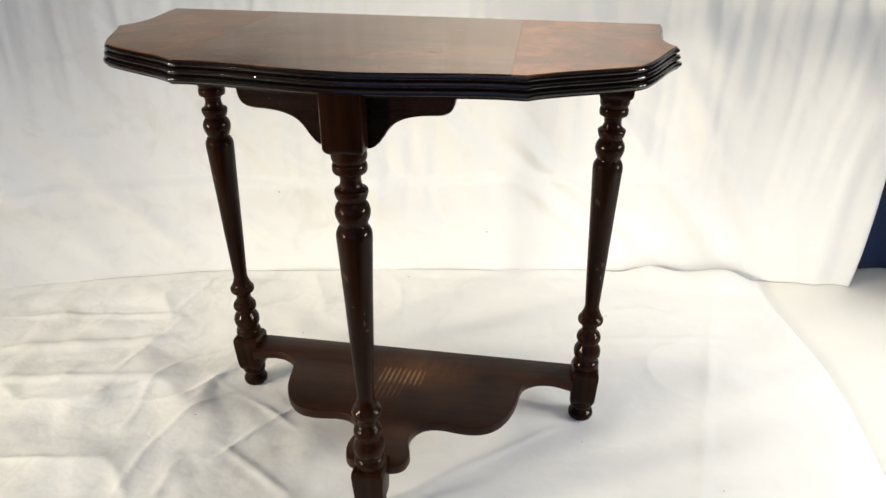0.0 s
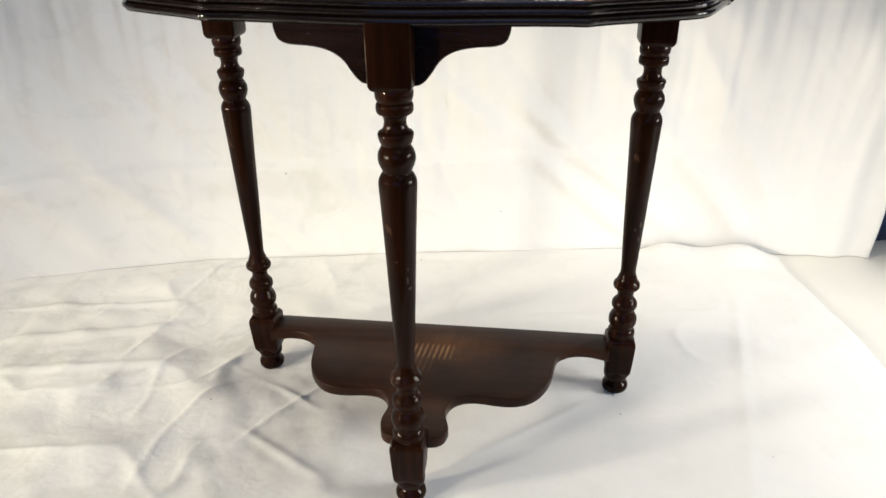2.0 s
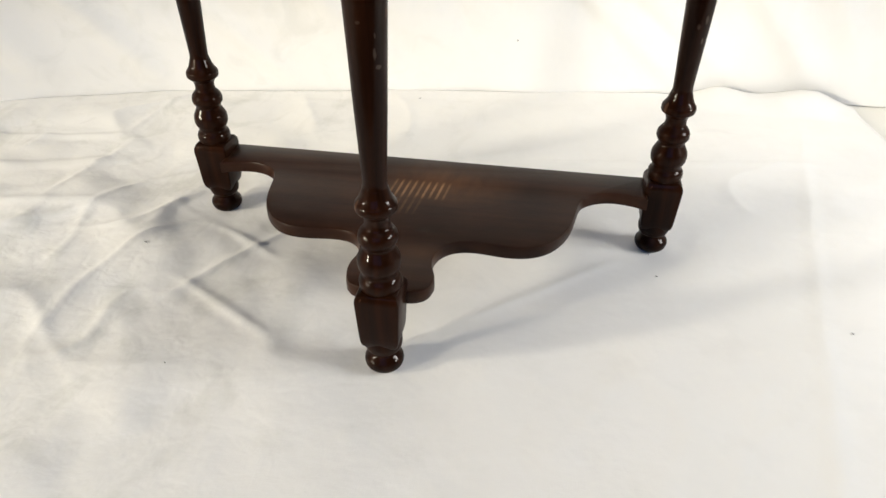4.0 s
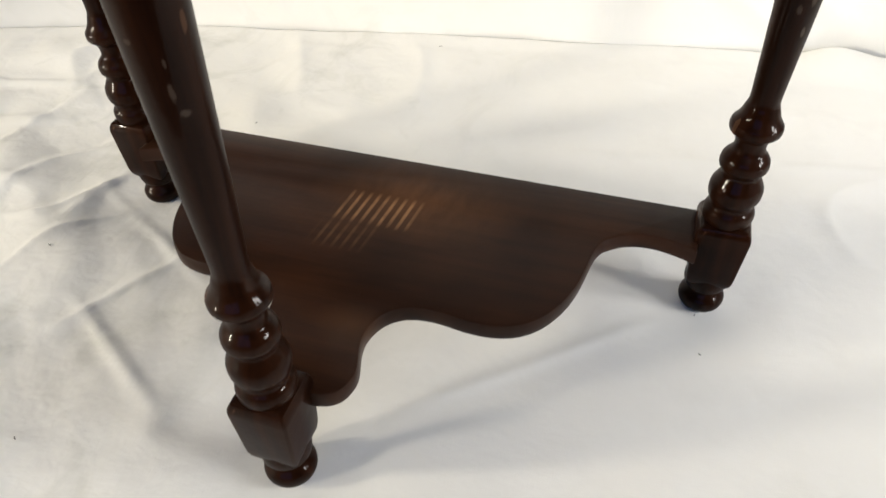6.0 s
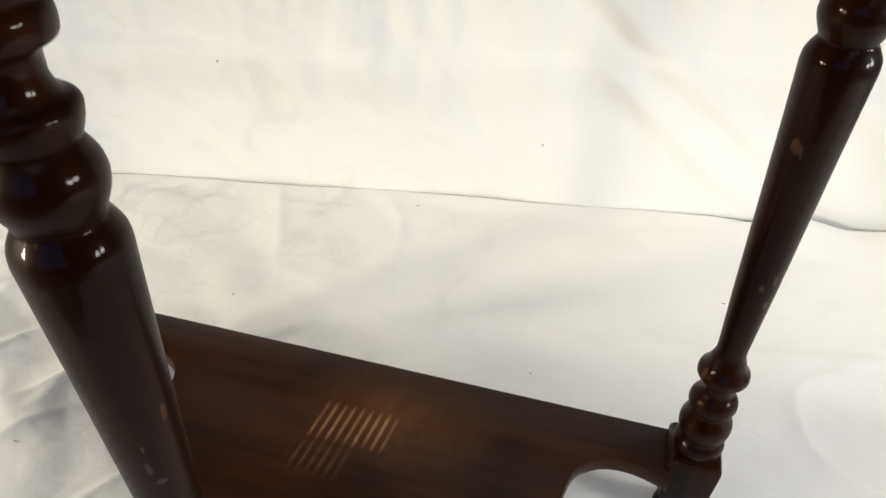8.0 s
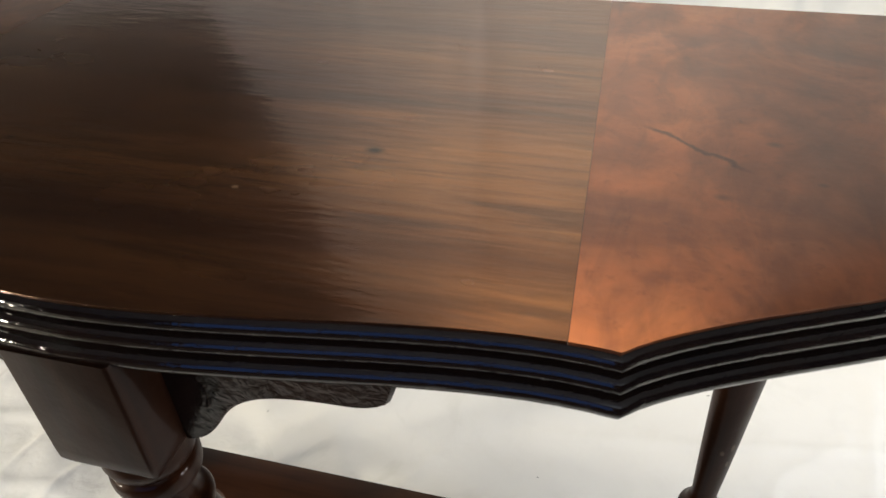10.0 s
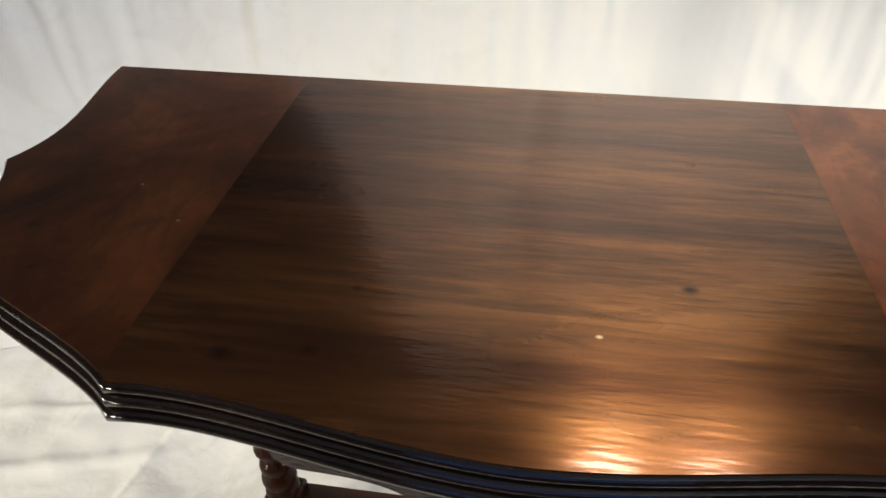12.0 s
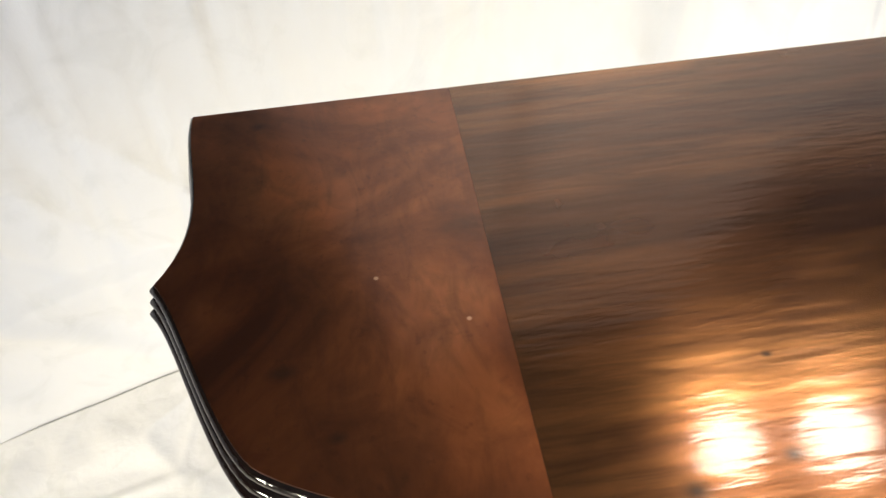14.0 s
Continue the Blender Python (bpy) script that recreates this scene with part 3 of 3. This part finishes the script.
def backdrop():
    u, v = np.meshgrid(np.linspace(0, 1, 460), np.linspace(0, 1, 300))
    x = -2.1 + u * 3.061
    # highest behind the table's middle: unseen rim, shaped for the reflections in the top
    height = 0.90 + 0.80 * ease(x, -0.44, -0.17) - 0.42 * ease(x, 0.35, 0.62)
    z = -0.003 + v * height
    y = cloth_line(x) + 0.004 + 0.012 * ease(x, 0.40, 0.5) + 0.06 * ease(z, 0.2, 1.7)
    # slack: a hem below, long slanting drapes, narrow upright pleats
    drape = soft_noise(x * 2.6 + z * 2.4, z * 0.8 - x * 0.4, 11) * 0.014
    for slope, freq, seed, high in ((0.85, 7.0, 12, 0.011), (0.45, 13.0, 16, 0.007)):
        wave = soft_noise((x + slope * z) * freq, z * 1.1 + x * 0.3, seed)
        drape = drape + high * (1 - 0.8 * ease(z, 0.25, 0.6) * (1 - 0.6 * ease(x, 0.1, 0.5))) * (1 - 2 * np.abs(wave) ** 0.8) * ease(soft_noise(x * 1.7, z * 1.9, seed + 30), -0.4, 0.5)
    pleat = soft_noise(x * 26 + z * 3, z * 0.8, 13) * 0.0045 + soft_noise(x * 58 - z * 4, z * 1.0, 14) * 0.0034
    pleat = pleat + soft_noise(x * 64 + z * 1.5, z * 0.5, 17) * 0.0038 * ease(z, 0.32, 0.60)
    rumple = soft_noise(x * 11 + z * 6, z * 10, 15) * 0.004
    slack = ease(z, 0.0, 0.25)
    y = y + slack * (drape + pleat * ease(z, 0.04, 0.4)) + rumple * (1 - 0.5 * slack)
    # unseen deep upright pleat, shaped to put a darker band into the top's reflection
    y = y + 0.045 * np.exp(-((x + 0.03) / 0.032) ** 2) * ease(z, 0.66, 0.80)
    # long folds that run aslant down to the floor
    for a, b, h, w in (((-0.08, 0.44), (0.40, 0.04), 0.013, 0.020), ((0.12, 0.37), (0.48, 0.06), 0.011, 0.018), ((0.30, 0.48), (0.66, 0.05), 0.013, 0.024),
                       ((0.50, 0.52), (0.74, 0.08), 0.009, 0.020), ((0.04, 0.95), (0.44, 0.42), 0.010, 0.030), ((0.30, 1.05), (0.62, 0.45), 0.010, 0.028),
                       ((-1.28, 0.36), (-1.03, 0.02), 0.012, 0.024), ((-1.14, 0.46), (-0.82, 0.05), 0.012, 0.028), ((-0.84, 0.30), (-0.62, 0.03), 0.008, 0.018),
                       ((-1.35, 0.75), (-1.00, 0.27), 0.011, 0.030), ((-0.58, 0.22), (-0.36, 0.03), 0.006, 0.016), ((-0.30, 0.20), (-0.12, 0.03), 0.005, 0.016)):
        y = y - ridge(x, z, a, b, h, 1.2 * w) + 0.25 * ridge(x - 1.8 * w, z - 1.4 * w, a, b, h, 1.5 * w)
    # an ironed fold lies across: a narrow ledge that catches the light, with cloth falling away below it
    fold = 0.237 + 0.004 * np.sin(x * 5)
    ledge = np.where(z > fold, 1 - ease(z, fold, fold + 0.024), 1 - ease(fold - z, 0.0, 0.09))
    y = y - 0.022 * ledge * (0.75 + 0.5 * soft_noise(x * 4, x * 0 + 0.5, 33)) * ease(0.62 - x, 0.0, 0.12)
    # the loose right edge
    edge = ease(x, 0.72, 0.99)
    y = y + edge * (0.006 * np.sin(x * 70) * ease(0.5 - z, 0, 0.4) - 0.01)
    x = x + 0.055 * ease(x, 0.6, 0.95) * z + 0.0025 * np.sin(z * 16) * edge
    lift = 0.004 * np.maximum(0, soft_noise(x * 9, x * 0 + 3.5, 18) - 0.15) * ease(0.5 - x, 0.0, 0.1)
    z = z + lift * (1 - v) ** 8 + 0.012 * np.sin(x * 3.1) * ease(v, 0.6, 1.0)
    return tagged(grid_object("backdrop", x, y, z, BACKDROP_CLOTH, 0.002), "white cloth backdrop hanging in soft drapes behind the table", "backdrop", kind="structure")


def blue_curtain():
    u, v = np.meshgrid(np.linspace(0, 1, 120), np.linspace(0, 1, 60))
    x = 0.70 + u * 1.6
    z = -0.002 + v * 2.3
    y = 0.685 + 0.022 * np.sin(x * 19 + 0.6 * np.sin(z * 2)) + soft_noise(x * 6, z * 1.5, 21) * 0.012
    return tagged(grid_object("curtain", x, y, z, BLUE_CLOTH, 0.003), "dark navy blue cloth hanging beside the backdrop", "curtain")


ground_sheet()
backdrop()
blue_curtain()

# ---- the table ----
table = tagged(new("console_table"), "half-round dark mahogany side table with three turned legs", "table")
TOP, TOP_LOW = 0.700, 0.6733

half_top = (bezier((0.378, 0.052), (0.381, -0.005), (0.354, -0.055), (0.386, -0.104), 16)
            + bezier((0.386, -0.104), (0.372, -0.122), (0.351, -0.200), (0.332, -0.219), 14)
            + bezier((0.332, -0.219), (0.310, -0.239), (0.232, -0.264), (0.207, -0.288), 16)
            + bezier((0.207, -0.288), (0.150, -0.281), (0.070, -0.307), (0.0, -0.307), 18) + [Vector((0.0, -0.307))])
top_outline = mirrored(half_top)


def tabletop():
    """The core of the top with three reeds worked round its edge."""
    bm = bmesh.new()
    rows = [(TOP - 0.0012, 0.0060)]
    for centre, out in ((TOP - 0.0050, 0.0), (TOP - 0.0134, -0.0020), (TOP - 0.0220, -0.0043)):
        for a in range(-80, 81, 20):
            rows.append((centre + 0.0039 * math.sin(radians(-a)), out + 0.0039 * (1 - math.cos(radians(a)))))
        rows.append((centre - 0.0042, out + 0.0044))
    rows[1] = (TOP - 0.0012, 0.0036)
    rows[-1] = (TOP_LOW - 0.0008, -0.0010)
    rows = sorted(rows, key=lambda row: -row[0])
    lofted(bm, [[(p.x, p.y, z) for p in inset(top_outline, d)] for z, d in rows])
    return part("tabletop", bm, EDGE_WOOD, table, "scalloped top with a triple-reeded black edge", 50)


def clipped(outline, low, high):
    """The outline between two slightly slanting seams, given by their x at the back edge."""
    def cut(points, side):
        out = []
        for a, b in zip(points, points[1:] + points[:1]):
            sa, sb = side(a), side(b)
            if sa >= 0:
                out.append(a)
            if (sa >= 0) != (sb >= 0):
                out.append(a.lerp(b, sa / (sa - sb)))
        return out
    slant = lambda p, x: x * (1.0 + 0.16 * (0.052 - p.y))
    return cut(cut(list(outline), lambda p: p.x - slant(p, low)), lambda p: slant(p, high) - p.x)


def veneer_panel(low, high, material, parent, label):
    outline = clipped(inset(top_outline, 0.0030), low, high)
    bm = bmesh.new()
    lofted(bm, [[(p.x, p.y, z) for p in outline] for z in (TOP - 0.0016, TOP)])
    return part("veneer_panel", bm, material, parent, label)


top = tabletop()
# the top sits a little low on its right side
top.rotation_euler, top.location = (0, 0.0075, 0), (-0.0072, 0, 0)
veneer_panel(-0.6, -0.2022, END_VENEER, top, "reddish burr veneer panel")
veneer_panel(-0.2020, 0.1790, CENTRE_VENEER, top, "straight-grained walnut veneer panel")
veneer_panel(0.1792, 0.6, END_VENEER, top, "reddish burr veneer panel")

half_shelf = ([Vector((0.297, 0.0315))]
              + bezier((0.297, -0.0310), (0.265, -0.0165), (0.235, -0.015), (0.215, -0.039), 10)
              + bezier((0.215, -0.038), (0.200, -0.058), (0.210, -0.100), (0.184, -0.140), 10)
              + bezier((0.184, -0.140), (0.164, -0.171), (0.134, -0.172), (0.105, -0.168), 10)
              + bezier((0.105, -0.168), (0.075, -0.163), (0.050, -0.168), (0.043, -0.197), 10)
              + bezier((0.043, -0.197), (0.037, -0.221), (0.055, -0.236), (0.049, -0.254), 10)
              + bezier((0.049, -0.254), (0.046, -0.270), (0.032, -0.2735), (0.020, -0.2735), 8) + [Vector((0.020, -0.2735))])
shelf_outline = mirrored(half_shelf)
for p in shelf_outline:
    # the bay beside the front leg is cut a little less deep on the left
    if p.x < -0.03:
        p.x -= 0.006 * float(ease(np.array(p.y), -0.252, -0.222) * ease(np.array(-p.y), 0.150, 0.185))
slab("lower_shelf", shelf_outline, 0.0790, 0.0970, 0.003, SHELF_WOOD, table, "dull brown scalloped shelf with a ribbed pale patch")


def apron_board(side):
    """One of the two shaped boards that flank the front leg under the top; side: 1 or -1."""
    line = ([Vector((0.0235, TOP_LOW + 0.004)), Vector((0.127, TOP_LOW + 0.004))]
            + bezier((0.127, 0.670), (0.127, 0.658), (0.119, 0.6520), (0.106, 0.6515), 8)
            + bezier((0.106, 0.6515), (0.073, 0.6505), (0.058, 0.645), (0.048, 0.631), 10)
            + bezier((0.048, 0.631), (0.038, 0.614), (0.031, 0.609), (0.0235, 0.6085), 8) + [Vector((0.0235, 0.6085))])
    bm = bmesh.new()
    rings = []
    for y, d in ((-0.2895, 0.0015), (-0.2880, 0.0), (-0.2740, 0.0), (-0.2725, 0.0015)):
        rings.append([(side * (p.x + (0.0035 if side < 0 and p.x > 0.03 else 0.0)), y, p.y - (0.0015 if p.y < 0.66 else 0.0)) for p in inset(line, d)])
    lofted(bm, rings)
    return part("apron_board", bm, APRON_WOOD, table, "", 35)


apron_board(1)
apron_board(-1)

SHAFT = smooth_profile([
    (0.113, 0.0200), (0.1165, 0.0220), (0.122, 0.0228), (0.127, 0.0218), (0.131, 0.0190), (0.131, 0.0190),
    (0.135, 0.0192), (0.141, 0.0222), (0.1475, 0.0231), (0.154, 0.0224), (0.161, 0.0190), (0.1655, 0.0168), (0.1655, 0.0168),
    (0.169, 0.0176), (0.1735, 0.0203), (0.1775, 0.0208), (0.1825, 0.0200), (0.187, 0.0172), (0.191, 0.0140), (0.1965, 0.0130),
    (0.202, 0.0140), (0.2065, 0.0165), (0.2090, 0.0198), (0.2090, 0.0198), (0.2110, 0.0212), (0.2150, 0.0215), (0.2180, 0.0209), (0.2180, 0.0209), (0.2215, 0.0184), (0.2260, 0.0160), (0.233, 0.0138), (0.240, 0.0121),
    (0.262, 0.0129), (0.317, 0.0155), (0.387, 0.0183), (0.444, 0.0207), (0.485, 0.0226), (0.4925, 0.0229), (0.4985, 0.0223),
    (0.5040, 0.0198), (0.5085, 0.0170), (0.5085, 0.0170), (0.5125, 0.0186), (0.5190, 0.0212), (0.5255, 0.0222), (0.5320, 0.0211), (0.5375, 0.0182), (0.5400, 0.0164), (0.5400, 0.0164),
    (0.5425, 0.0180), (0.5465, 0.0195), (0.5510, 0.0206), (0.5540, 0.0206), (0.5560, 0.0190), (0.5575, 0.0161), (0.5610, 0.0139), (0.5670, 0.0127), (0.5725, 0.0135), (0.5755, 0.0158),
    (0.5768, 0.0188), (0.5785, 0.0206), (0.5830, 0.0213), (0.5875, 0.0208), (0.5900, 0.0188), (0.5900, 0.0188), (0.5925, 0.0204), (0.5965, 0.0216), (0.6010, 0.0216), (0.6070, 0.0205)], 3)
FOOT = smooth_profile([
    (0.0, 0.0150), (0.0015, 0.0172), (0.005, 0.0206), (0.0105, 0.0222), (0.016, 0.0214), (0.0205, 0.0178), (0.0235, 0.0157), (0.0262, 0.0157),
    (0.028, 0.0180), (0.0300, 0.0198), (0.0350, 0.0212), (0.0410, 0.0214), (0.0470, 0.0205)], 3)


def leg_parts():
    shaft = part("leg", turned(SHAFT), LEG_WOOD, table, "", 60)
    part("lower_block", squared([(0.0400, 0.0180), (0.0440, 0.0203), (0.0500, 0.0215), (0.0560, 0.0220), (0.1030, 0.0243), (0.1085, 0.0237), (0.1130, 0.0215), (0.1150, 0.0185)]), LEG_WOOD, shaft, "square block with eased corners", 30)
    part("upper_block", squared([(0.6045, 0.0200), (0.6070, 0.0228), (0.6110, 0.0245), (0.6170, 0.0247), (TOP_LOW + 0.004, 0.0247)]), LEG_WOOD, shaft, "square block under the top", 30)
    part("foot", turned(FOOT, sides=32), LEG_WOOD, shaft, "turned bun foot", 60)
    return shaft


first_leg = leg_parts()
for place in TABLE_FEET[1:]:
    copy = first_leg.copy()
    scene.collection.objects.link(copy)
    copy.parent, copy.location = table, (*place, 0)
    for child in first_leg.children:
        piece = child.copy()
        scene.collection.objects.link(piece)
        piece.parent = copy
    if place[0] > 0:
        # this leg is a little shorter and leans outwards
        copy.rotation_euler, copy.scale = (0, 0.004, 0), (1, 1, 0.993)
        copy.material_slots[0].link = "OBJECT"
        copy.material_slots[0].material = RIGHT_LEG_WOOD
first_leg.location = (*TABLE_FEET[0], 0)
first_leg.material_slots[0].link = "OBJECT"
first_leg.material_slots[0].material = FRONT_LEG_WOOD
for child in first_leg.children:
    if child.name.startswith("upper_block"):
        child.material_slots[0].link = "OBJECT"
        child.material_slots[0].material = BLOCK_WOOD

# ---- lint ----
LINT = painted("dark_lint", (0.05, 0.042, 0.035), 0.8)


def lint_speck(place, length, turn, seed):
    """A short curled thread."""
    rng = random.Random(seed)
    bm = bmesh.new()
    rings, heading, at = [], turn, Vector((0, 0, 0.0012))
    for i in range(7):
        thick = 0.00055 * (1 - 0.5 * abs(i - 3) / 3)
        side = Vector((-math.sin(heading), math.cos(heading), 0))
        rings.append([at + side * thick * math.cos(a) + Vector((0, 0, thick * math.sin(a))) for a in (0.5, 1.8, 3.0, 4.3, 5.5)])
        at = at + Vector((math.cos(heading), math.sin(heading), 0)) * length / 6
        heading += rng.uniform(-0.7, 0.7)
    lofted(bm, rings)
    ob = part("lint_speck", bm, LINT)
    ob.location = place
    return tagged(ob, "tiny dark curl of lint lying on the white sheet", "lint", "specks of lint")


for x, y, length, turn in ((0.371, 0.352, 0.0055, 0.4), (0.322, -0.070, 0.0040, 1.9), (-0.381, -0.120, 0.0055, 2.6), (-0.105, 0.452, 0.0070, 0.1), (0.313, -0.018, 0.0030, 0.8), (0.547, -0.148, 0.0045, 2.2), (-0.278, 0.167, 0.0045, 1.2), (0.140, 0.148, 0.0035, 0.3), (-0.245, -0.335, 0.0040, 2.9)):
    ground = scene.ray_cast(bpy.context.evaluated_depsgraph_get(), Vector((x, y, 0.06)), Vector((0, 0, -1)), distance=0.2)
    lint_speck((x, y, ground[1].z if ground[0] else 0.003), length, turn, int(x * 1000))
